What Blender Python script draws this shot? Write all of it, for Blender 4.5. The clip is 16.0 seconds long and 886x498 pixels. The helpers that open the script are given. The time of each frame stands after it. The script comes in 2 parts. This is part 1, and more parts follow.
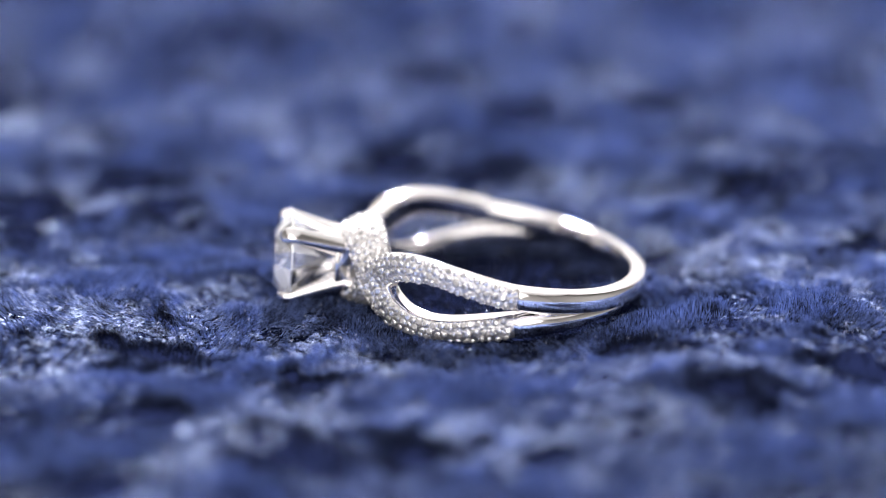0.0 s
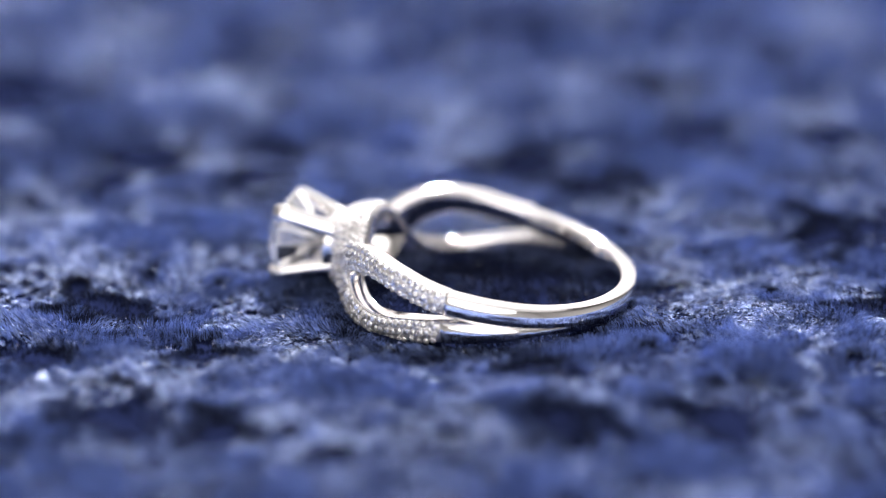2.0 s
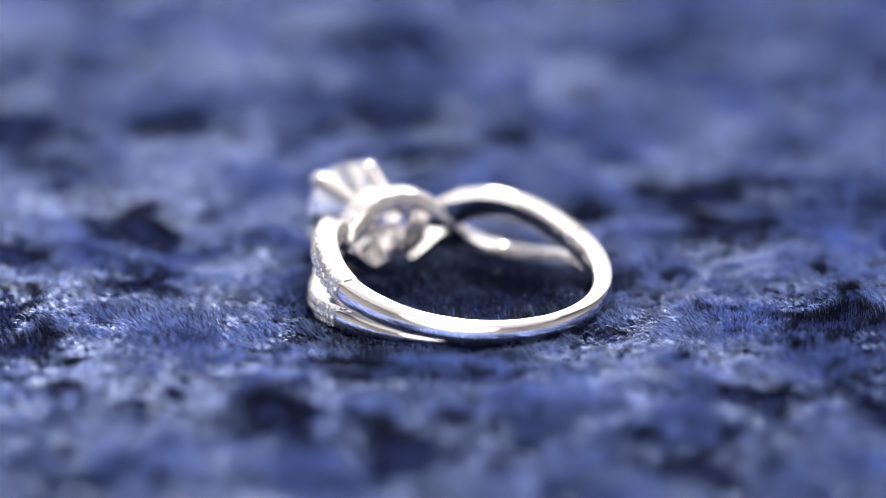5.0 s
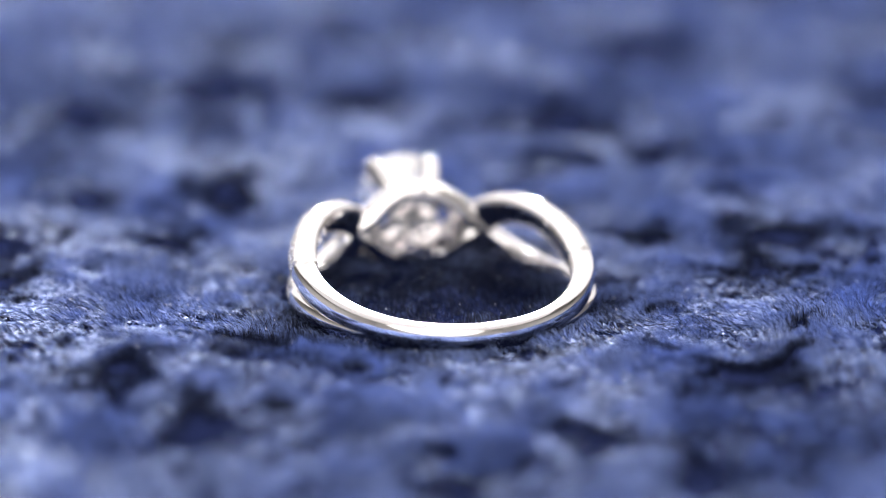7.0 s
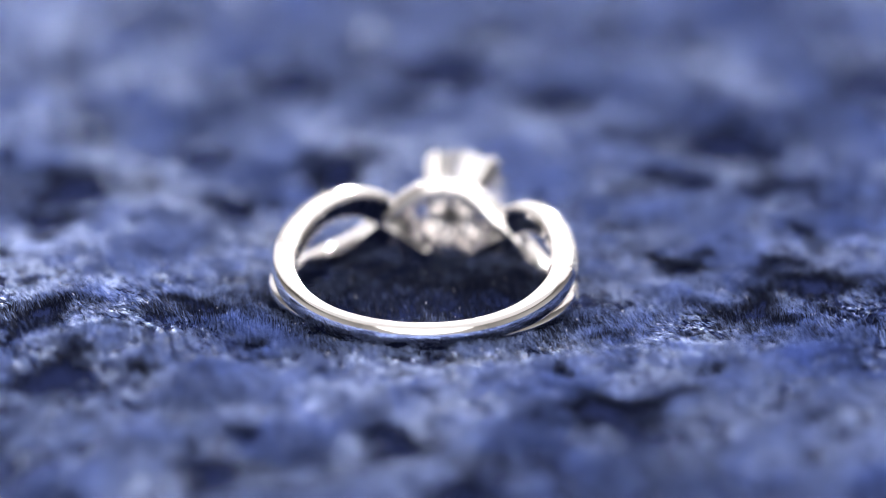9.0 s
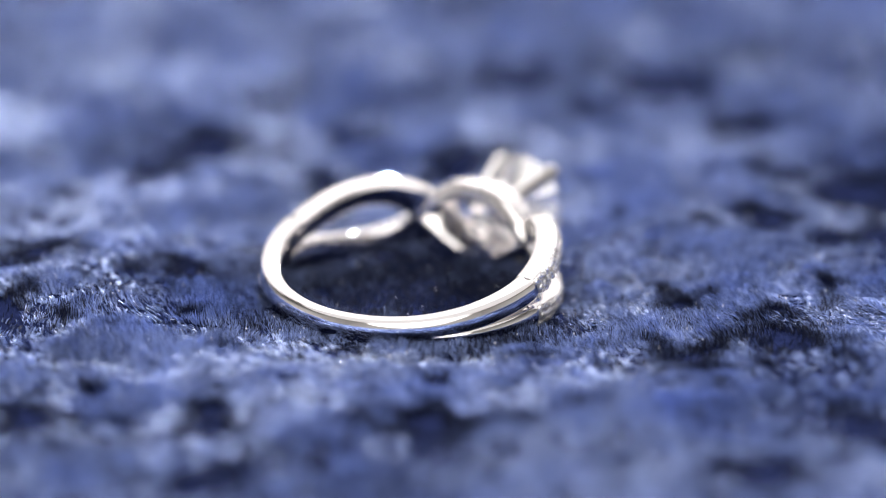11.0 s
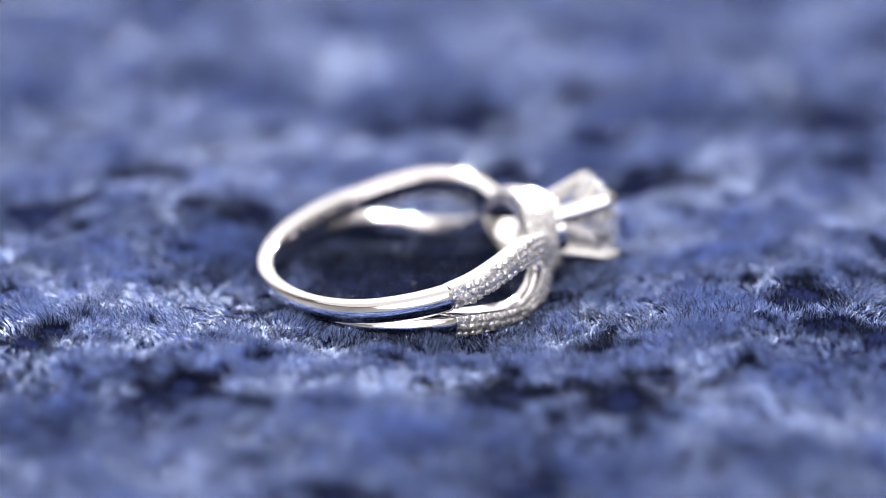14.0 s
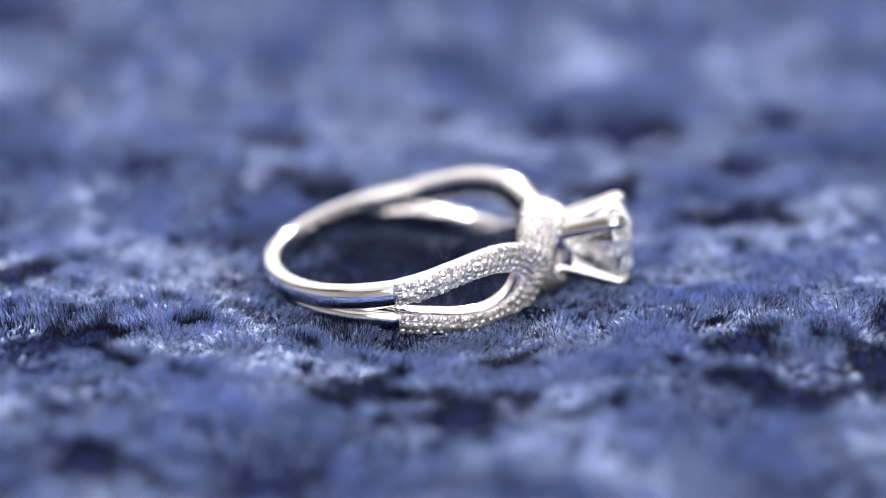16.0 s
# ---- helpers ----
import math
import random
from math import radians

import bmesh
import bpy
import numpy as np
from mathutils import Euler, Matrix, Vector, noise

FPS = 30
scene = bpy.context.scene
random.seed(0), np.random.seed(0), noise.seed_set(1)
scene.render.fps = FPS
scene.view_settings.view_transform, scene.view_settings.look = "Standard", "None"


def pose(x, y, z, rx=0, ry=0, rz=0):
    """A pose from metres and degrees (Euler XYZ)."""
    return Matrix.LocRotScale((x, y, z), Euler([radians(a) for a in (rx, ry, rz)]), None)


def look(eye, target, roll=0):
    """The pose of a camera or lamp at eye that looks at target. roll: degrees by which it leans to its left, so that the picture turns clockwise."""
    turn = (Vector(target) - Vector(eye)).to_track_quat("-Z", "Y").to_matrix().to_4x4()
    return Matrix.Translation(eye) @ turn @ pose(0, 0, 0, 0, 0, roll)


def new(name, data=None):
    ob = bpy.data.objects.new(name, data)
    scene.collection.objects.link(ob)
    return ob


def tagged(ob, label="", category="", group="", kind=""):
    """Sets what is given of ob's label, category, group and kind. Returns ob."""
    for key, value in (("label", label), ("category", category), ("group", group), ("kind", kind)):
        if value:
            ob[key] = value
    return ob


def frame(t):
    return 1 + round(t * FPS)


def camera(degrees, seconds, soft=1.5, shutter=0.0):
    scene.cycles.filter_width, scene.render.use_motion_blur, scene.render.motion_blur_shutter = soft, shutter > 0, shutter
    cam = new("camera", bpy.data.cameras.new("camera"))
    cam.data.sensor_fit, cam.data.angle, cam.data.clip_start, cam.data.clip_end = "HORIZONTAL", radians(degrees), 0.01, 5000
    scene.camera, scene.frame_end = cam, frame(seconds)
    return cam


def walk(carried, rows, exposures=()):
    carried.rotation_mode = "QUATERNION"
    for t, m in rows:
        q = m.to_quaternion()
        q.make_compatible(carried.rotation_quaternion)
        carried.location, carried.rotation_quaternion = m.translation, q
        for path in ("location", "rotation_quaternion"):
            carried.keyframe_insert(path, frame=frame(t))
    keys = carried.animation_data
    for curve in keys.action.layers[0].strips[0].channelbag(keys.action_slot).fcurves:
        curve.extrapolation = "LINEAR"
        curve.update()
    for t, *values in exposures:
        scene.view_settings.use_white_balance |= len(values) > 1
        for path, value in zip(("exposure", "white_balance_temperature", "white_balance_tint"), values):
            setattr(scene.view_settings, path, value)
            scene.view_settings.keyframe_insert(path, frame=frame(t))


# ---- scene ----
# A diamond ring lying on a crushed velvet cloth that turns slowly on a table, filmed close by a still macro lens.
U = 0.000205            # one length unit of the plan, in metres

cam = camera(16.36, 16.0, soft=0.6)
ELEV, PAN, TILT = radians(20.65), radians(-0.184), radians(20.65 - 0.361)
EYE = Vector((0, -0.205 * math.cos(ELEV), 0.205 * math.sin(ELEV)))
AIM = EYE + Vector((math.sin(PAN) * math.cos(TILT), math.cos(PAN) * math.cos(TILT), -math.sin(TILT)))
walk(cam, [(0.0, look(EYE, AIM, -0.387)), (16.0, look(EYE, AIM, -0.387))])
cam.data.dof.use_dof = True
cam.data.dof.focus_distance = 0.1967
cam.data.dof.aperture_fstop = 11.0

# ---- world and light ----
world = bpy.data.worlds.new("room_air")
scene.world = world
world.use_nodes = True
world.node_tree.nodes["Background"].inputs[0].default_value = (0.8, 0.85, 1.0, 1)
world.node_tree.nodes["Background"].inputs[1].default_value = 0.05


def area_lamp(name, eye, target, size, watts, colour=(1, 1, 1)):
    lamp = bpy.data.lights.new(name, "AREA")
    lamp.shape, lamp.size, lamp.energy, lamp.color = "DISK", size, watts, colour
    ob = new(name, lamp)
    ob.matrix_world = look(eye, target)
    return ob


area_lamp("softbox_back", (0.0, 0.95, 0.50), (0, 0, 0.15), 1.9, 10.0, (1.0, 0.965, 0.965))
area_lamp("softbox_top", (0.0, 0.05, 1.00), (0, 0, 0), 1.6, 4.4, (1.0, 0.97, 0.97))
area_lamp("softbox_front", (0.0, -0.70, 0.55), (0, 0, 0), 1.0, 5.4, (1.0, 0.965, 0.95))
area_lamp("key_lamp", (0.06, 0.62, 0.43), (0, 0, 0), 0.045, 31.0, (1.0, 0.98, 0.98))


# ---- materials ----
def material(name, colour, roughness=0.5, metallic=0.0, **extra):
    mat = bpy.data.materials.new(name)
    mat.use_nodes = True
    b = mat.node_tree.nodes["Principled BSDF"]
    b.inputs["Base Color"].default_value = (*colour, 1)
    b.inputs["Roughness"].default_value = roughness
    b.inputs["Metallic"].default_value = metallic
    for key, value in extra.items():
        b.inputs[key.replace("_", " ")].default_value = value
    return mat


def node(mat, kind, **inputs):
    n = mat.node_tree.nodes.new(kind)
    for key, value in inputs.items():
        n.inputs[key.replace("_", " ")].default_value = value
    return n


def wire(mat, a, out, b, into):
    mat.node_tree.links.new(a.outputs[out], b.inputs[into])


def ramp(mat, stops):
    n = mat.node_tree.nodes.new("ShaderNodeValToRGB")
    while len(n.color_ramp.elements) < len(stops):
        n.color_ramp.elements.new(0.5)
    for e, (at, colour) in zip(n.color_ramp.elements, stops):
        e.position, e.color = at, (*colour, 1)
    return n


def white_gold():
    mat = material("white_gold", (0.93, 0.905, 0.90), 0.08, 1.0)
    b = mat.node_tree.nodes["Principled BSDF"]
    co = node(mat, "ShaderNodeTexCoord")
    n1 = node(mat, "ShaderNodeTexNoise", Scale=900.0, Detail=3.0)
    wire(mat, co, "Object", n1, "Vector")
    r = ramp(mat, [(0.3, (0.045, 0.045, 0.045)), (0.75, (0.10, 0.10, 0.10))])
    wire(mat, n1, "Fac", r, "Fac")
    wire(mat, r, "Color", b, "Roughness")
    n2 = node(mat, "ShaderNodeTexNoise", Scale=3500.0, Detail=2.0)
    wire(mat, co, "Object", n2, "Vector")
    bump = node(mat, "ShaderNodeBump", Strength=0.03, Distance=0.00002)
    wire(mat, n2, "Fac", bump, "Height")
    wire(mat, bump, "Normal", b, "Normal")
    return mat


def bright_cut():
    """The grained metal between the small stones, broken into tiny cuts."""
    mat = material("bright_cut_bed", (0.86, 0.835, 0.83), 0.34, 1.0)
    b = mat.node_tree.nodes["Principled BSDF"]
    co = node(mat, "ShaderNodeTexCoord")
    v = node(mat, "ShaderNodeTexVoronoi", Scale=5200.0)
    wire(mat, co, "Object", v, "Vector")
    bump = node(mat, "ShaderNodeBump", Strength=0.9, Distance=0.0001)
    wire(mat, v, "Distance", bump, "Height")
    wire(mat, bump, "Normal", b, "Normal")
    return mat


def gem(name, ior, rough):
    mat = bpy.data.materials.new(name)
    mat.use_nodes = True
    nt = mat.node_tree
    nt.nodes.remove(nt.nodes["Principled BSDF"])
    g = node(mat, "ShaderNodeBsdfGlass", IOR=ior, Roughness=rough, Color=(0.98, 0.985, 1.0, 1))
    d = node(mat, "ShaderNodeBsdfDiffuse", Color=(0.95, 0.94, 0.94, 1))
    f = node(mat, "ShaderNodeBsdfAnisotropic", Roughness=0.02, Color=(0.97, 0.97, 0.98, 1))
    flash = node(mat, "ShaderNodeMixShader", Fac=0.3)
    wire(mat, g, 0, flash, 1)
    wire(mat, f, 0, flash, 2)
    mix = node(mat, "ShaderNodeMixShader")
    geo = node(mat, "ShaderNodeNewGeometry")
    # random facets turn matt white, painting in the light a diamond throws back
    facet_gleam = ramp(mat, [(0.2, (0.04, 0.04, 0.04)), (0.5, (0.25, 0.25, 0.25)), (0.8, (0.85, 0.85, 0.85))])
    wire(mat, geo, "Random Per Island", facet_gleam, "Fac")
    wire(mat, facet_gleam, "Color", mix, "Fac")
    wire(mat, flash, 0, mix, 1)
    wire(mat, d, 0, mix, 2)
    wire(mat, mix, 0, nt.nodes["Material Output"], "Surface")
    return mat


def melee_gem():
    mat = gem("small_diamond", 2.42, 0.02)
    nt = mat.node_tree
    g = next(n for n in nt.nodes if n.type == "BSDF_GLASS")
    f = node(mat, "ShaderNodeBsdfAnisotropic", Roughness=0.05, Color=(0.97, 0.95, 0.96, 1))
    # matt white share paints in the sparkle that small stones return
    d = node(mat, "ShaderNodeBsdfDiffuse", Color=(0.95, 0.93, 0.93, 1))
    glow = node(mat, "ShaderNodeMixShader", Fac=0.4)
    wire(mat, f, 0, glow, 1)
    wire(mat, d, 0, glow, 2)
    mix = node(mat, "ShaderNodeMixShader", Fac=0.8)
    wire(mat, g, 0, mix, 1)
    wire(mat, glow, 0, mix, 2)
    wire(mat, mix, 0, nt.nodes["Material Output"], "Surface")
    return mat


def velvet_pile():
    """Silky dyed filaments: dark inside with a strong blue gloss, each a shade of its own."""
    mat = material("velvet_pile", (0.1, 0.15, 0.4), 0.6, 0.0, Specular_IOR_Level=0.3)
    b = mat.node_tree.nodes["Principled BSDF"]
    co = node(mat, "ShaderNodeTexCoord")
    n1 = node(mat, "ShaderNodeTexNoise", Scale=130.0, Detail=4.0, Roughness=0.6)
    wire(mat, co, "Object", n1, "Vector")
    geo = node(mat, "ShaderNodeNewGeometry")
    n2 = node(mat, "ShaderNodeTexNoise", Scale=420.0, Detail=3.0, Roughness=0.6)
    wire(mat, co, "Object", n2, "Vector")
    # bruised pile, and the painted shade in and round the ring
    worn_shade = node(mat, "ShaderNodeAttribute")
    worn_shade.attribute_name = "worn_shade"

    def add(a, out, factor, into):
        m = mat.node_tree.nodes.new("ShaderNodeMath")
        m.operation = "MULTIPLY_ADD"
        m.inputs[1].default_value = factor
        wire(mat, a, out, m, 0)
        if into is None:
            m.inputs[2].default_value = -0.66
        else:
            wire(mat, into, 0, m, 2)
        return m
    mix = add(geo, "Random Per Island", 1.0, None)
    mix = add(n1, "Fac", 0.85, mix)
    mix = add(n2, "Fac", 0.72, mix)
    # bruises and the ring's painted shade both darken the fibre colour
    mix = add(worn_shade, "Fac", -0.85, mix)
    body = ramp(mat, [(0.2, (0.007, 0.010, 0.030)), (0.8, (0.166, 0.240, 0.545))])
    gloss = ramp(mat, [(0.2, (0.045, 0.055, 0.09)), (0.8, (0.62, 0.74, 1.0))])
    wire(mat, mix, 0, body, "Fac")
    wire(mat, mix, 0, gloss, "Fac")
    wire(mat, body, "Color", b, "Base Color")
    skin = node(mat, "ShaderNodeBsdfAnisotropic", Roughness=0.55)
    wire(mat, gloss, "Color", skin, "Color")
    both = node(mat, "ShaderNodeMixShader", Fac=0.2)
    wire(mat, b, 0, both, 1)
    wire(mat, skin, 0, both, 2)
    wire(mat, both, 0, mat.node_tree.nodes["Material Output"], "Surface")
    return mat


def velvet_backing():
    mat = material("velvet_backing", (0.006, 0.009, 0.03), 1.0, 0.0, Specular_IOR_Level=0.0)
    b = mat.node_tree.nodes["Principled BSDF"]
    n1 = node(mat, "ShaderNodeTexNoise", Scale=900.0, Detail=3.0)
    r = ramp(mat, [(0.35, (0.004, 0.006, 0.02)), (0.65, (0.010, 0.014, 0.045))])
    wire(mat, n1, "Fac", r, "Fac")
    wire(mat, r, "Color", b, "Base Color")
    return mat


def plaster(name, colour):
    mat = material(name, colour, 0.85)
    b = mat.node_tree.nodes["Principled BSDF"]
    n1 = node(mat, "ShaderNodeTexNoise", Scale=6.0, Detail=5.0)
    r = ramp(mat, [(0.3, tuple(c * 0.94 for c in colour)), (0.7, colour)])
    wire(mat, n1, "Fac", r, "Fac")
    wire(mat, r, "Color", b, "Base Color")
    return mat


GOLD = white_gold()
BED = bright_cut()
DIAMOND = gem("diamond", 2.42, 0.0)
MELEE = melee_gem()
PILE = velvet_pile()
BACKING = velvet_backing()
LINT = material("pale_lint", (0.75, 0.77, 0.85), 0.25)
WALL = plaster("grey_plaster", (0.60, 0.59, 0.58))
FLOOR = plaster("grey_floor", (0.35, 0.34, 0.33))
BOARD = plaster("dark_table_board", (0.07, 0.066, 0.062))


# ---- mesh helpers ----
def mesh_object(name, bm, mat, parent=None, label="", smooth=True):
    me = bpy.data.meshes.new(name)
    bmesh.ops.recalc_face_normals(bm, faces=bm.faces)
    bm.to_mesh(me)
    bm.free()
    me.materials.append(mat)
    if smooth:
        me.shade_smooth()
    ob = new(name, me)
    ob.parent = parent
    return tagged(ob, label)


def part(name, bm, mat, parent, label="", smooth=True):
    return mesh_object(name, bm, mat, parent, label, smooth)


def box(name, lo, hi, mat, kind="structure"):
    bm = bmesh.new()
    bmesh.ops.create_cube(bm, size=1)
    for v in bm.verts:
        v.co = Vector([lo[i] + (v.co[i] + 0.5) * (hi[i] - lo[i]) for i in range(3)])
    return tagged(mesh_object(name, bm, mat, smooth=False), kind=kind)


def curve_through(xs, ys):
    """A smooth function through the points, level with the chord of its neighbours at each."""
    xs, ys = np.array(xs, float), np.array(ys, float)
    m = np.gradient(ys, xs)

    def at(x):
        i = min(max(int(np.searchsorted(xs, x)) - 1, 0), len(xs) - 2)
        h = xs[i + 1] - xs[i]
        s = min(max((x - xs[i]) / h, 0), 1)
        return float((2 * s**3 - 3 * s**2 + 1) * ys[i] + (s**3 - 2 * s**2 + s) * h * m[i]
                     + (3 * s**2 - 2 * s**3) * ys[i + 1] + (s**3 - s**2) * h * m[i + 1])
    return at


def profile(w, h, r, dome, n=4):
    """A rounded rectangle w wide and h thick, its outer side bulging by dome; across, outwards."""
    pts = []
    for cx, cy, a0 in ((w / 2 - r, h / 2 - r, 0), (-w / 2 + r, h / 2 - r, 90), (-w / 2 + r, -h / 2 + r, 180), (w / 2 - r, -h / 2 + r, 270)):
        for k in range(n + 1):
            a = radians(a0 + 90 * k / n)
            pts.append([cx + r * math.cos(a), cy + r * math.sin(a)])
        if a0 in (0, 180):
            d = 1 if a0 == 0 else -1
            for k in (1, 2, 3, 4, 5):
                pts.append([d * (w / 2 - r) * (1 - k / 3), d * h / 2])
    for q in pts:
        q[1] += (dome if q[1] > 0 else 0.25 * dome) * (1 - min(1, (2 * q[0] / w) ** 2)) * (q[1] / (h / 2))
    return pts


def sweep(bm, stations, closed=False, bed=None):
    """stations: place, outward normal, sideways, profile points (all alike in number). bed: the stretch of stations set with stones."""
    rings = []
    for p, n, b, prof in stations:
        rings.append([bm.verts.new(p + b * x + n * y) for x, y in prof])
    k = len(rings[0])
    pairs = list(zip(rings, rings[1:])) + ([(rings[-1], rings[0])] if closed else [])
    for s, (r0, r1) in enumerate(pairs):
        for i in range(k):
            f = bm.faces.new((r0[i], r0[(i + 1) % k], r1[(i + 1) % k], r1[i]))
            if bed and bed[0] <= s < bed[1] and 3 <= i <= 11:
                f.material_index = 1
    if not closed:
        bm.faces.new(rings[0])
        bm.faces.new(rings[-1][::-1])
    return bm


# ---- the room ----
def build_room():
    box("floor", (-1.6, -1.6, -0.80), (1.6, 1.6, -0.75), FLOOR)
    box("ceiling", (-1.6, -1.6, 1.75), (1.6, 1.6, 1.80), WALL)
    box("wall_north", (-1.6, 1.6, -0.80), (1.6, 1.7, 1.80), WALL)
    box("wall_south", (-1.6, -1.7, -0.80), (1.6, -1.6, 1.80), WALL)
    box("wall_east", (1.6, -1.7, -0.80), (1.7, 1.7, 1.80), WALL)
    box("wall_west", (-1.7, -1.7, -0.80), (-1.6, 1.7, 1.80), WALL)
    box("table_top", (-0.6, -0.6, -0.035), (0.6, 0.6, -0.0045), BOARD)


# ---- the velvet cloth ----
def waves(seed, scale, count=36):
    """A soft random field over the cloth, about -1 to 1, with bumps about `scale` metres across."""
    rng = np.random.default_rng(seed)
    ang = rng.uniform(0, 2 * np.pi, count)
    k = 2 * np.pi / (2 * scale) * rng.uniform(0.5, 1.6, count)
    ph = rng.uniform(0, 2 * np.pi, count)

    def at(x, y):
        s = np.zeros_like(x)
        for a, kk, q in zip(ang, k, ph):
            s += np.sin(kk * (x * np.cos(a) + y * np.sin(a)) + q)
        return s / np.sqrt(count / 2) / 1.6
    return at


SWELL = waves(11, 0.014)
RIPPLE = waves(12, 0.004)


def ground(x, y):
    rise = np.clip((np.hypot(x, y) - 0.012) / 0.014, 0, 1)
    return -0.0009 + (0.00028 + 0.0003 * rise) * SWELL(x, y) + 0.00012 * RIPPLE(x, y) + 0.0007 * rise * rise * (3 - 2 * rise)


CRUSH_A, CRUSH_B, CRUSH_C = waves(21, 0.0075), waves(22, 0.0034), waves(23, 0.0016)
BROAD, TUFT = waves(31, 0.011), waves(32, 0.0006)
STAND_A, STAND_B, FINE = waves(24, 0.006), waves(26, 0.0026), waves(25, 0.0009)
NAP = radians(274)
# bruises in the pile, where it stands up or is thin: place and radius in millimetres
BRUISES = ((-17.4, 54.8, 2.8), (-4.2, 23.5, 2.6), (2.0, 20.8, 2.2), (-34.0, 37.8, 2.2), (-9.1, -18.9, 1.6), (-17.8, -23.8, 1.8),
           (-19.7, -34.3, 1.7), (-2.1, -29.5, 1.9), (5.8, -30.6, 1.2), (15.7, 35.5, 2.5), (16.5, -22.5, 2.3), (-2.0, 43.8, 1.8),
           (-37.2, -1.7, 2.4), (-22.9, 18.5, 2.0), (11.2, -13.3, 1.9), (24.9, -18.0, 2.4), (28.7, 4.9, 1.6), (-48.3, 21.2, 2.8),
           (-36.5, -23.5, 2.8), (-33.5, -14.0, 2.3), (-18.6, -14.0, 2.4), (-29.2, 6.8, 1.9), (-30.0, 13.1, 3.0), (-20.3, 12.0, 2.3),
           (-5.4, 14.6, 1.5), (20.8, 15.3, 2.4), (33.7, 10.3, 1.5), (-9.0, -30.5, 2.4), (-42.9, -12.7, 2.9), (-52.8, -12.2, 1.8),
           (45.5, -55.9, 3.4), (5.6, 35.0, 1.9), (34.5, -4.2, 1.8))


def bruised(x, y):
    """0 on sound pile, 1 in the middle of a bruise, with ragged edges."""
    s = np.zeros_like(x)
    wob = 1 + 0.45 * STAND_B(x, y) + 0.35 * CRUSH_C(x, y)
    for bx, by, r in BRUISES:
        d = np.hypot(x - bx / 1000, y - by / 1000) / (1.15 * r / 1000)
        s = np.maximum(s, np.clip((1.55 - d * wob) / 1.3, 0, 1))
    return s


def fibres(r0, r1, per_mm2, length, width, seed):
    rng = np.random.default_rng(seed)
    n = int(math.pi * (r1**2 - r0**2) * 1e6 * per_mm2)
    r, a = np.sqrt(rng.uniform(r0**2, r1**2, n)), rng.uniform(0, 2 * np.pi, n)
    x, y = r * np.cos(a), r * np.sin(a)
    hurt_shade = bruised(x, y)
    thin = np.clip(0.28 + 0.32 * BROAD(x, y) + 0.38 * STAND_A(x, y) + 0.40 * STAND_B(x, y) + 0.26 * CRUSH_C(x, y), 0, 0.9)
    # inside the ring and just round it shade is put in: sparser, upright, darker pile
    hurt_shade = np.maximum(hurt_shade, 0.8 * np.clip(1.5 - np.hypot(x - 13 * U, y + 5 * U) / 0.0096 + 0.22 * STAND_B(x, y), 0, 1))
    tuft = TUFT(x, y)
    thin = np.clip(thin + 0.26 * tuft, 0, 0.93)
    keep = rng.uniform(0, 1, n) > np.maximum(thin, 0.97 * hurt_shade)
    x, y, hurt_shade, tuft = x[keep], y[keep], hurt_shade[keep], tuft[keep]
    n = len(x)
    z = ground(x, y)
    band = np.hypot(x - 12.9 * U, y + 5.4 * U) / U
    pressed = np.clip(1.5 - np.abs(band - 46) / 5.5, 0, 1)
    turn = NAP + 0.85 * CRUSH_A(x, y) + 0.65 * CRUSH_B(x, y) + 0.5 * CRUSH_C(x, y) + 0.5 * tuft + rng.normal(0, 0.45, n)
    lean = 1.06 - 0.28 * BROAD(x, y) + 0.38 * STAND_A(x, y) + 0.32 * STAND_B(x, y) + 0.22 * CRUSH_C(x, y) - 0.25 * tuft + rng.normal(0, 0.26, n)
    lean = np.clip(lean * (1 - 0.85 * hurt_shade), 0.03, 1.5)
    ln = length * rng.uniform(0.7, 1.25, n) * (1 + 0.15 * FINE(x, y)) * (1 - 0.6 * hurt_shade) * (1 - 0.5 * thin[keep]) * (1 - 0.7 * pressed)
    d = np.stack([np.cos(turn) * np.sin(lean), np.sin(turn) * np.sin(lean), np.cos(lean)], 1)
    lean0 = lean * 0.6
    d0 = np.stack([np.cos(turn) * np.sin(lean0), np.sin(turn) * np.sin(lean0), np.cos(lean0)], 1)
    # each ribbon is turned at random about its own length
    flat = np.stack([-np.sin(turn), np.cos(turn), np.zeros(n)], 1)
    steep = np.cross(d, flat)
    roll = rng.normal(0, 1.15, n)
    side = (flat * np.cos(roll)[:, None] + steep * np.sin(roll)[:, None]) * (width * rng.uniform(0.5, 1.6, n) / 2)[:, None]
    p0 = np.stack([x, y, z], 1)
    p1 = p0 + d0 * (0.5 * ln)[:, None]
    p2 = p1 + d * (0.5 * ln)[:, None]
    return np.stack([p0 - side, p0 + side, p1 + side, p1 - side, p2], 1), hurt_shade


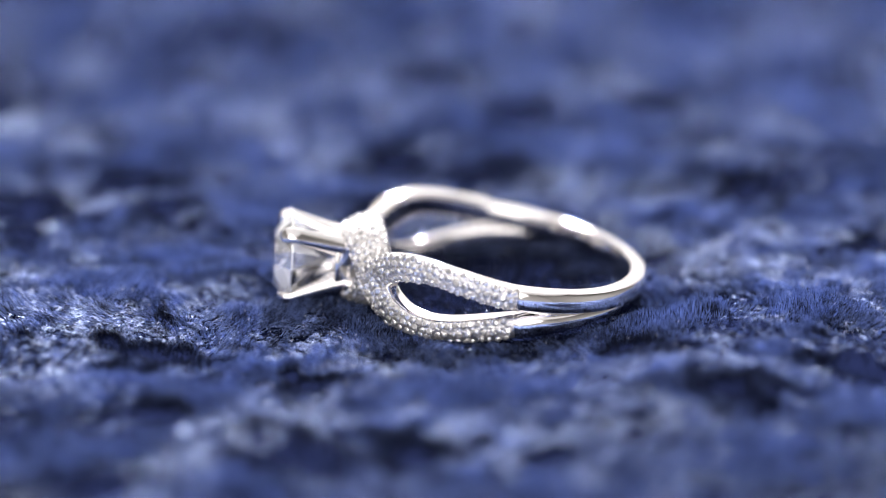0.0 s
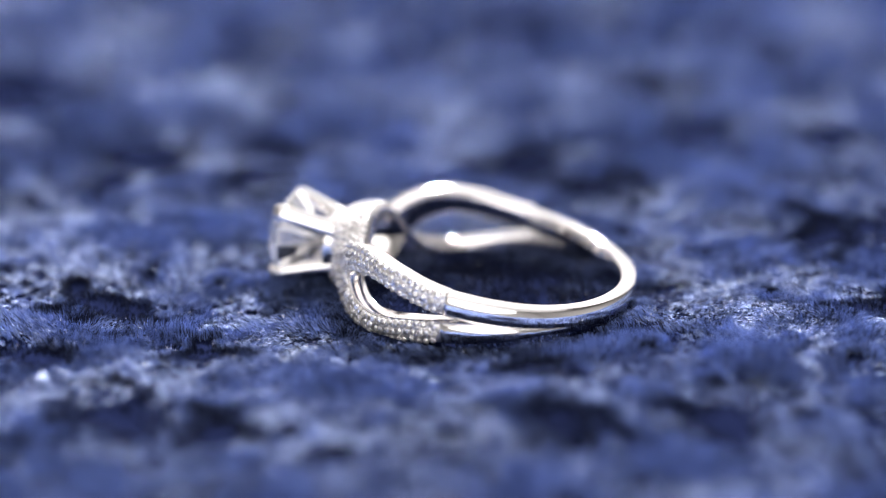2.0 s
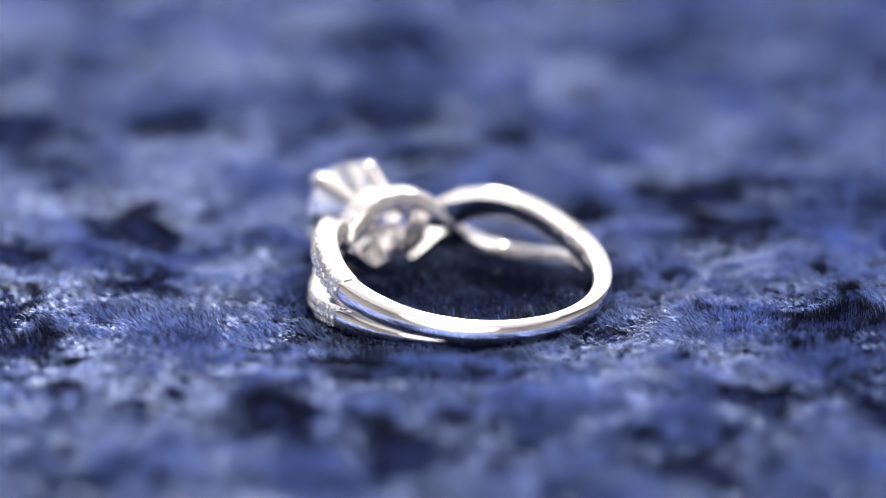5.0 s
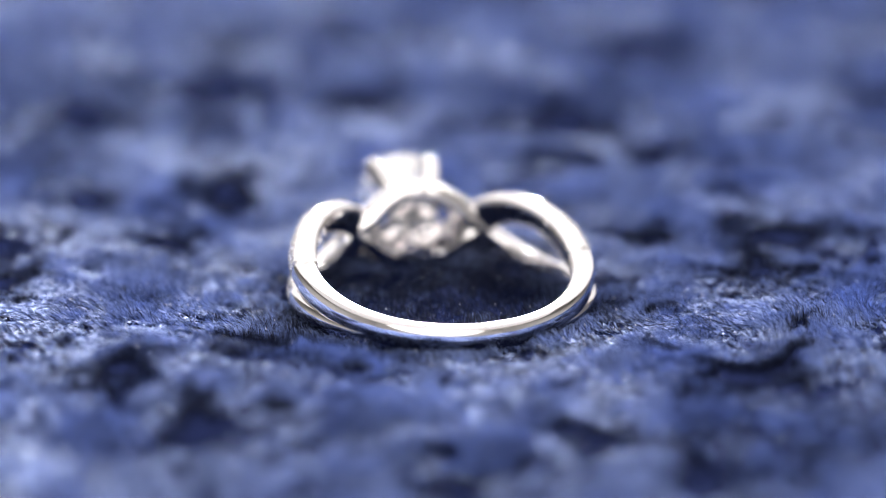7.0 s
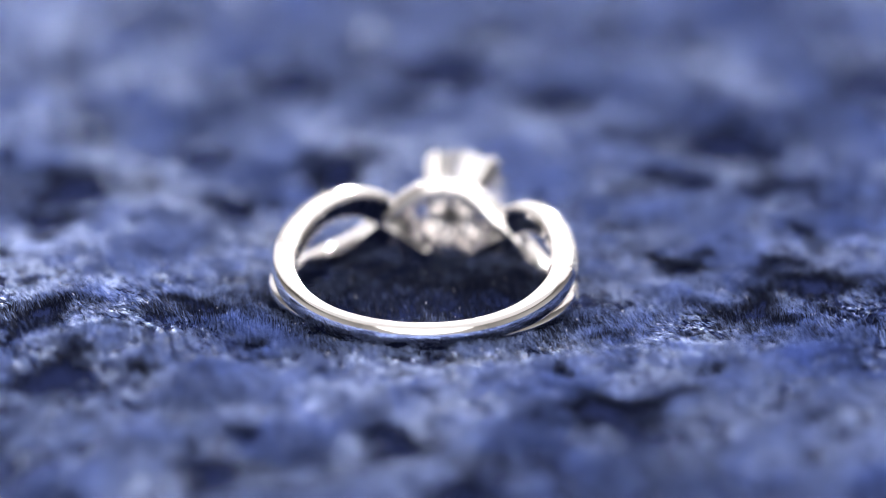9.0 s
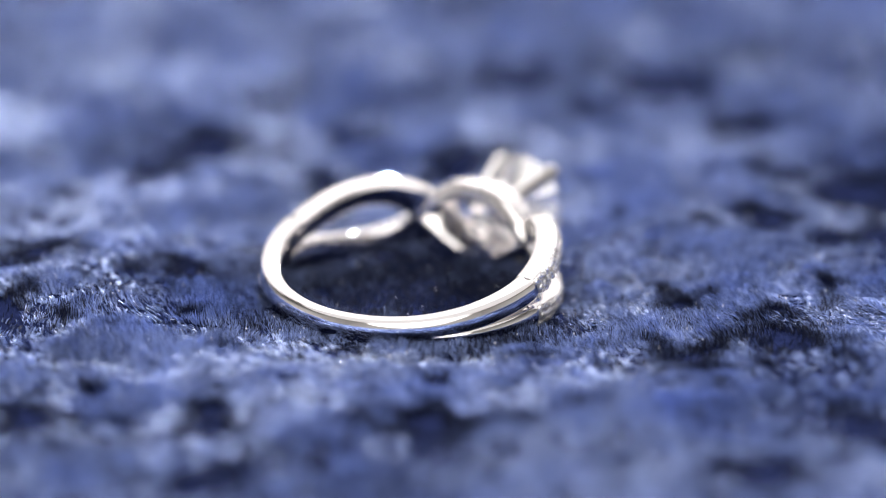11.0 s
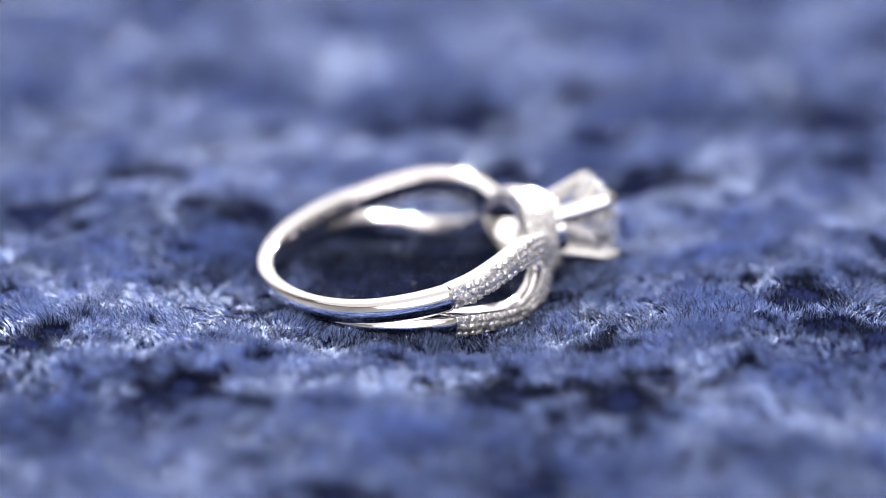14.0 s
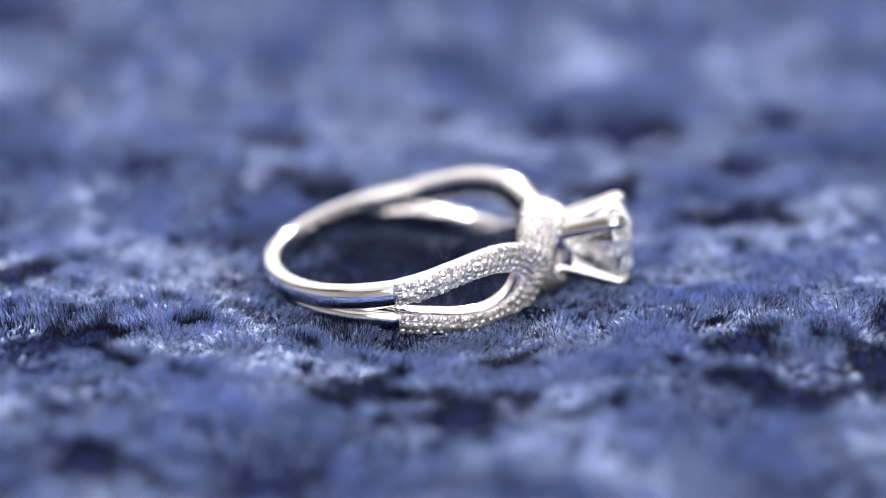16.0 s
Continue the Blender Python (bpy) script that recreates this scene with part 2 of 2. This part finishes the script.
def ribbons(name, q, mat, worn_shade):
    """One mesh of many short tapered ribbons, five corners each."""
    n = len(q)
    me = bpy.data.meshes.new(name)
    me.vertices.add(n * 5)
    me.vertices.foreach_set("co", q.reshape(-1).astype(np.float32))
    base = np.arange(n) * 5
    loops = np.stack([base, base + 1, base + 2, base + 3, base + 3, base + 2, base + 4], 1).reshape(-1)
    starts = np.stack([np.arange(n) * 7, np.arange(n) * 7 + 4], 1).reshape(-1)
    me.loops.add(len(loops))
    me.loops.foreach_set("vertex_index", loops.astype(np.int32))
    me.polygons.add(2 * n)
    me.polygons.foreach_set("loop_start", starts.astype(np.int32))
    me.update(calc_edges=True)
    me.attributes.new("worn_shade", "FLOAT", "POINT").data.foreach_set("value", np.repeat(worn_shade, 5).astype(np.float32))
    me.materials.append(mat)
    return new(name, me)


def build_cloth():
    rows, cols = 90, 200
    radii = 0.25 * (np.arange(rows + 1) / rows) ** 1.4
    verts, faces = [], []
    for r in radii:
        for k in range(cols):
            a = 2 * math.pi * k / cols
            verts.append((r * math.cos(a), r * math.sin(a)))
    xy = np.array(verts)
    z = ground(xy[:, 0], xy[:, 1])
    top = np.column_stack([xy, z])
    low = np.column_stack([xy, np.full(len(z), -0.0043)])
    n = len(top)
    co = np.vstack([top, low])
    for i in range(rows):
        for k in range(cols):
            a, b = i * cols + k, i * cols + (k + 1) % cols
            faces.append((a, b, b + cols, a + cols))
            faces.append((n + a, n + a + cols, n + b + cols, n + b))
    last = rows * cols
    for k in range(cols):
        a, b = last + k, last + (k + 1) % cols
        faces.append((a, b, n + b, n + a))
    me = bpy.data.meshes.new("velvet_cloth")
    me.from_pydata(co.tolist(), [], faces)
    me.materials.append(BACKING)
    me.shade_smooth()
    cloth = tagged(new("velvet_cloth", me), "navy blue crushed velvet cloth lying flat on the table", "cloth")
    sets = [fibres(0, 0.029, 250, 0.00084, 0.000044, 1), fibres(0.029, 0.046, 60, 0.0009, 0.00008, 2),
            fibres(0.046, 0.095, 11, 0.0012, 0.00020, 3)]
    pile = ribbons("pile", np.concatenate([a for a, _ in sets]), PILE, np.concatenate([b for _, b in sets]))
    pile.parent = cloth
    tagged(pile, "soft blue velvet pile brushed in uneven directions", kind="stuff")
    specks, worn_shade = fibres(0, 0.027, 0.6, 0.00024, 0.00007, 9)
    specks[:, :, 2] += 0.00042
    lint = ribbons("lint", specks, LINT, worn_shade)
    lint.parent = cloth
    tagged(lint, "tiny pale glinting lint caught in the pile", kind="stuff")
    return cloth


# ---- the ring ----
# Ring space: the hole's axis is z, the head points to -x, lengths in plan units; angles run from the head.
HALF_GAP = curve_through([0, 10, 18, 25, 33, 42, 55, 68, 80, 93, 110, 130, 145],
                         [-10.6, -9.4, -5.6, 0, 4.6, 7.6, 9.0, 8.1, 6.2, 4.4, 3.1, 1.9, 1.0])
RADIUS = curve_through([0, 15, 30, 50, 70, 90, 110, 145], [42.2, 42.3, 42.5, 42.9, 43.6, 44.3, 45.0, 46.0])
PAVE_END = 93


def along(angle, strand):
    """The centre line of the strand (+1 the upper one at the sides, -1 the lower)."""
    a = abs(angle)
    side = 1 if angle >= 0 else -1
    r = RADIUS(a)
    r += 0.2 * (-strand * side) * math.exp(-((a - 25) / 9) ** 2)
    if strand < 0:
        r += 1.0 * math.exp(-((a - 112) / 22) ** 2)
    f = radians(angle)
    return Vector((-r * math.cos(f), -r * math.sin(f), strand * HALF_GAP(a)))


def facing(angle, strand):
    """Which way the strand's set face looks: away from the ring's hole, and round the head away from its axis."""
    a = abs(angle)
    f = radians(angle)
    p = along(angle, strand)
    out = Vector((-math.cos(f), -math.sin(f), 0))
    from_axis = Vector((-0.35 * 10, p.y, p.z)).normalized()
    # the two strands roll away from one another where they part
    out = (out + Vector((0, 0, 0.22 * strand * math.exp(-((a - 58) / 24) ** 2)))).normalized()
    k = min(max((a - 16) / 26, 0), 1)
    k = k * k * (3 - 2 * k)
    return (out * k + from_axis * (1 - k)).normalized()


def strand_frame(angle, strand):
    p = along(angle, strand)
    t = (along(angle + 0.5, strand) - along(angle - 0.5, strand)).normalized()
    n = facing(angle, strand)
    n = (n - t * n.dot(t)).normalized()
    return p, t, n, t.cross(n).normalized()


STRAND_W = curve_through([0, 20, 40, 60, 80, 93, 110, 130, 145], [13.6, 12.6, 9.6, 7.8, 7.4, 7.2, 6.2, 3.8, 1.6])
STRAND_H = curve_through([0, 20, 40, 60, 80, 93, 110, 130, 145], [5.6, 6.2, 7.0, 7.4, 7.8, 7.9, 7.2, 6.0, 5.0])
SHANK_W = curve_through([93, 110, 130, 150, 180], [7.3, 7.9, 8.6, 8.5, 8.2])
SHANK_Z = curve_through([93, 110, 130, 150, 180], [4.4, 2.7, 0.8, 0.1, 0.0])
SHANK_R = curve_through([93, 120, 150, 180], [44.45, 45.3, 46.2, 46.6])
SHANK_H = curve_through([93, 120, 150, 180], [7.9, 7.0, 6.0, 5.6])


def court(w, h, r, dome, n=5, across=13):
    """A band's section: nearly flat towards the hole, domed outside, with soft edges; across, outwards."""
    half, pts = w / 2, []
    for k in range(across):
        x = (half - 0.25 * r) * (1 - 2 * k / (across - 1))
        pts.append((x, h / 2 + dome * (1 - (x / half) ** 2) - 0.25 * r * (abs(x) / half) ** 6))
    for k in range(n + 1):
        a = radians(180 + 90 * k / n)
        pts.append((-half + r + r * math.cos(a), -h / 2 + r + r * math.sin(a)))
    for k in range(1, 5):
        x = (half - r) * (-1 + 2 * k / 5)
        pts.append((x, -h / 2 - 0.45 * (1 - (x / (half - r)) ** 2)))
    for k in range(n + 1):
        a = radians(270 + 90 * k / n)
        pts.append((half - r + r * math.cos(a), -h / 2 + r + r * math.sin(a)))
    return pts


def strand_mesh(strand):
    bm = bmesh.new()
    stations = []
    end = PAVE_END if strand > 0 else 145
    for i in range(-end * 2, end * 2 + 1, 2):
        a = i / 2
        p, t, n, b = strand_frame(a, strand)
        w, h = STRAND_W(abs(a)), STRAND_H(abs(a))
        drop = 0.55 if abs(a) <= PAVE_END else 0.0
        prof = profile(w, h - drop - 0.5, min(1.3, w * 0.3), 1.1)
        stations.append((p - n * drop / 2, n, b, prof))
    sweep(bm, stations, bed=(end - PAVE_END, end + PAVE_END))
    return bm


def shank_mesh():
    bm = bmesh.new()
    stations = []
    for k in range(186, 535, 3):
        i = k / 2
        a = min(i, 360 - i)
        f = radians(i)
        n = Vector((-math.cos(f), -math.sin(f), 0))
        p = n * SHANK_R(a) + Vector((0, 0, SHANK_Z(a)))
        stations.append((p, n, Vector((0, 0, 1)), court(SHANK_W(a), SHANK_H(a) - 1.1, 1.5, 1.2)))
    sweep(bm, stations)
    return bm


def brilliant(bm, m, radius, crown=0.30, table=0.56, pavilion=0.86, girdle=0.04, n=8):
    """A round brilliant: table, star, bezel and girdle facets above, long and short facets below; axis +z of m."""
    def ring_of(count, r, z, off):
        return [bm.verts.new(m @ Vector((r * math.cos(2 * math.pi * (k + off) / count), r * math.sin(2 * math.pi * (k + off) / count), z))) for k in range(count)]
    tb = ring_of(n, radius * table, radius * crown, 0.0)
    mid = ring_of(n, radius * (0.5 * table + 0.5) * 1.02, radius * crown * 0.52, 0.5)
    g1 = ring_of(2 * n, radius, radius * girdle / 2, 0.0)
    g0 = ring_of(2 * n, radius, -radius * girdle / 2, 0.0)
    low = ring_of(n, radius * 0.22, -radius * pavilion * 0.80, 0.0)
    cu = bm.verts.new(m @ Vector((0, 0, -radius * pavilion)))
    bm.faces.new(tb)
    for k in range(n):
        j = (k + 1) % n
        bm.faces.new((tb[k], mid[k], tb[j]))
        bm.faces.new((tb[j], mid[k], g1[2 * j], mid[j]))
        bm.faces.new((mid[k], g1[2 * k], g1[2 * k + 1]))
        bm.faces.new((mid[k], g1[2 * k + 1], g1[(2 * k + 2) % (2 * n)]))
        bm.faces.new((low[k], g0[2 * k], g0[2 * k + 1]))
        bm.faces.new((low[j], g0[2 * k + 1], g0[(2 * k + 2) % (2 * n)]))
        bm.faces.new((low[k], g0[2 * k + 1], low[j], cu))
    for k in range(2 * n):
        j = (k + 1) % (2 * n)
        bm.faces.new((g1[k], g0[k], g0[j], g1[j]))
    return bm


def melee(bm, m, radius, n=7):
    """A small single-cut stone: table, crown, girdle, pavilion."""
    def ring_of(r, z, off=0.0):
        return [bm.verts.new(m @ Vector((r * math.cos(2 * math.pi * (k + off) / n), r * math.sin(2 * math.pi * (k + off) / n), z))) for k in range(n)]
    tb, g, cu = ring_of(radius * 0.55, radius * 0.42, 0.5), ring_of(radius, 0.0), bm.verts.new(m @ Vector((0, 0, -radius * 0.7)))
    bm.faces.new(tb)
    for k in range(n):
        j = (k + 1) % n
        bm.faces.new((tb[k], g[k], g[j]))
        bm.faces.new((tb[k], g[j], tb[j]))
        bm.faces.new((g[k], cu, g[j]))


def pave_places():
    """Places, turns and radii of the small stones, and of the beads between them."""
    rng = random.Random(5)
    stones, beads = [], []
    for strand in (1, -1):
        # steps of equal length along the strand
        a, last, odd = -PAVE_END + 1.6, None, 0
        marks = []
        while a < PAVE_END - 1.2:
            p = along(a, strand)
            if last is None or (p - last).length >= 2.3:
                marks.append(a)
                last = p
            a += 0.05
        for i, a in enumerate(marks):
            p, t, n, b = strand_frame(a, strand)
            w, h = STRAND_W(abs(a)), STRAND_H(abs(a)) - 0.55
            rows = max(3, round(w / 2.2))
            for row in range(rows):
                off = (w / 2 - 1.05) * (2 * row / (rows - 1) - 1)
                tip = radians(-38 * 2 * off / w)
                nn = (n * math.cos(tip) - b * math.sin(tip)).normalized()
                aa = a + (1.3 if row % 2 else 0.0) + rng.uniform(-0.4, 0.4)
                off += rng.uniform(-0.22, 0.22)
                p2, t2, n2, b2 = strand_frame(aa, strand)
                top = p2 + b2 * off + n2 * (h / 2 - 0.52 + 1.1 * (1 - (2 * off / w) ** 2))
                side = nn.cross(t2).normalized()
                m = Matrix((t2, side, nn)).transposed().to_4x4()
                m.translation = top
                spin = Matrix.Rotation(rng.uniform(0, 6.28), 4, "Z") @ Matrix.Rotation(rng.uniform(-0.5, 0.5), 4, "X") @ Matrix.Rotation(rng.uniform(-0.5, 0.5), 4, "Y")
                stones.append((m @ spin, 1.28 * rng.uniform(0.8, 1.1), strand))
                beads.append((top + t2 * rng.uniform(0.9, 1.3) + side * rng.uniform(-0.7, 0.7) + nn * 0.3, strand))
    return stones, beads


def prong_mesh(sy, sz):
    bm = bmesh.new()
    axis = Vector((-1, 0, 0))
    out = Vector((0, sy, sz)).normalized()
    side = axis.cross(out)
    line = [(-43.0, 6.4, 6.6, 7.2), (-48, 7.6, 6.3, 6.8), (-54, 9.9, 5.9, 5.4), (-60, 12.5, 5.6, 4.0), (-63.6, 14.0, 5.5, 3.3),
            (-65.6, 14.7, 5.5, 3.3), (-67.0, 14.6, 5.2, 3.1), (-67.9, 13.7, 4.2, 2.4), (-68.2, 12.6, 2.4, 1.4)]
    pts = [(Vector((x, 0, 0)) + out * r, w, h) for x, r, w, h in line]
    stations = []
    for i, (p, w, h) in enumerate(pts):
        t = (pts[min(i + 1, len(pts) - 1)][0] - pts[max(i - 1, 0)][0]).normalized()
        b = side
        n = b.cross(t).normalized()
        if n.dot(out) < 0 and i < 5:
            n = -n
        stations.append((p, n, b, profile(w, h, min(w, h) * 0.36, 0.35)))
    sweep(bm, stations)
    return bm


def basket_mesh():
    """The small polished cup that joins the prongs to the strands."""
    bm = bmesh.new()
    stations = []
    for k in range(40):
        a = 2 * math.pi * k / 40
        n = Vector((0, math.cos(a), math.sin(a)))
        p = Vector((-48.4, 0, 0)) + n * 8.4
        stations.append((p, n, Vector((0.94, 0, 0)) - n * 0.34, profile(6.4, 2.4, 0.8, 0.2)))
    sweep(bm, stations, closed=True)
    return bm


# Head lifted on its wider gallery, back of the shank lower: the ring lies tipped on the pile.
RING_AT = pose(12.9 * U, -5.4 * U, 3.2 * U, -1.8, 0, 5.1) @ pose(0, 0, 0, 0, 4.6, 0)


def build_ring():
    ring = tagged(new("engagement_ring"), "white gold diamond ring with crossed pave strands lying on velvet", "ring")
    scale = Matrix.Diagonal((U, U, U, 1))

    def done(name, bm, mat, label="", smooth=True, under=None):
        bmesh.ops.transform(bm, matrix=scale, verts=bm.verts)
        return part(name, bm, mat, under or ring, label, smooth)
    done("shank", shank_mesh(), GOLD, "plain polished white gold band")
    strands = {}
    for strand in (1, -1):
        strands[strand] = done("strand", strand_mesh(strand), GOLD, "curving white gold strand set with tiny diamonds")
        strands[strand].data.materials.append(BED)
    done("basket", basket_mesh(), GOLD)
    for sy in (1, -1):
        for sz in (1, -1):
            done("prong", prong_mesh(sy, sz), GOLD, "tapered polished white gold claw")
    bm = bmesh.new()
    m = Matrix.Translation((-65.4, 0, 0)) @ Matrix.Rotation(radians(-90), 4, "Y") @ Matrix.Rotation(radians(24), 4, "Z")
    brilliant(bm, m, 14.6, crown=0.36)
    bmesh.ops.split_edges(bm, edges=bm.edges)
    done("center_stone", bm, DIAMOND, "clear round brilliant-cut diamond", smooth=False)
    # small stones and the beads that hold them
    stones, beads = pave_places()
    bm = bmesh.new()
    melee(bm, Matrix.Identity(4), 1.0)
    proto = done("pave_stone", bm, MELEE, smooth=False)
    rest = {1: bmesh.new(), -1: bmesh.new()}
    stones.sort(key=lambda s: abs(s[0].translation.y) < 22)
    for i, (m, r, strand) in enumerate(stones):
        if i < 300:
            ob = proto if i == 0 else new("pave_stone", proto.data)
            ob.parent = strands[strand]
            mm = m @ Matrix.Diagonal((r, r, r, 1))
            mm.translation = m.translation * U
            ob.matrix_local = mm
        else:
            melee(rest[strand], m, r)
    for strand in (1, -1):
        tagged(done("pave_cluster", rest[strand], MELEE, smooth=False, under=strands[strand]), "tiny diamonds set close together round the head", kind="stuff")
        bm = bmesh.new()
        for p, at in beads:
            if at != strand:
                continue
            six = [bm.verts.new(p + 0.24 * Vector(d)) for d in ((1, 0, 0), (0, 1, 0), (-1, 0, 0), (0, -1, 0), (0, 0, 1), (0, 0, -1))]
            for k in range(4):
                bm.faces.new((six[k], six[(k + 1) % 4], six[4]))
                bm.faces.new((six[(k + 1) % 4], six[k], six[5]))
        tagged(done("pave_beading", bm, GOLD, under=strands[strand]), "tiny white gold beads holding the stones", kind="stuff")
    ring.matrix_world = RING_AT
    return ring


build_room()
cloth = build_cloth()
ring = build_ring()

# ---- what moves: cloth and ring turn together ----
TURN = [-0.14, -5.87, -11.6, -17.38, -23.26, -29.21, -35.32, -41.46, -47.48, -53.38, -59.24, -65.12, -71.04, -76.97, -82.75, -88.5, -94.35,
        -100.12, -105.8, -111.51, -117.29, -123.21, -129.19, -135.2, -141.19, -147.18, -153.14, -159.03, -164.97, -170.95, -176.87, -182.71, -188.61]


def motions():
    rows = [(k * 0.5, pose(0, 0, 0, 0, 0, a)) for k, a in enumerate(TURN)]
    walk(cloth, rows)
    walk(ring, [(t, m @ RING_AT) for t, m in rows])


motions()
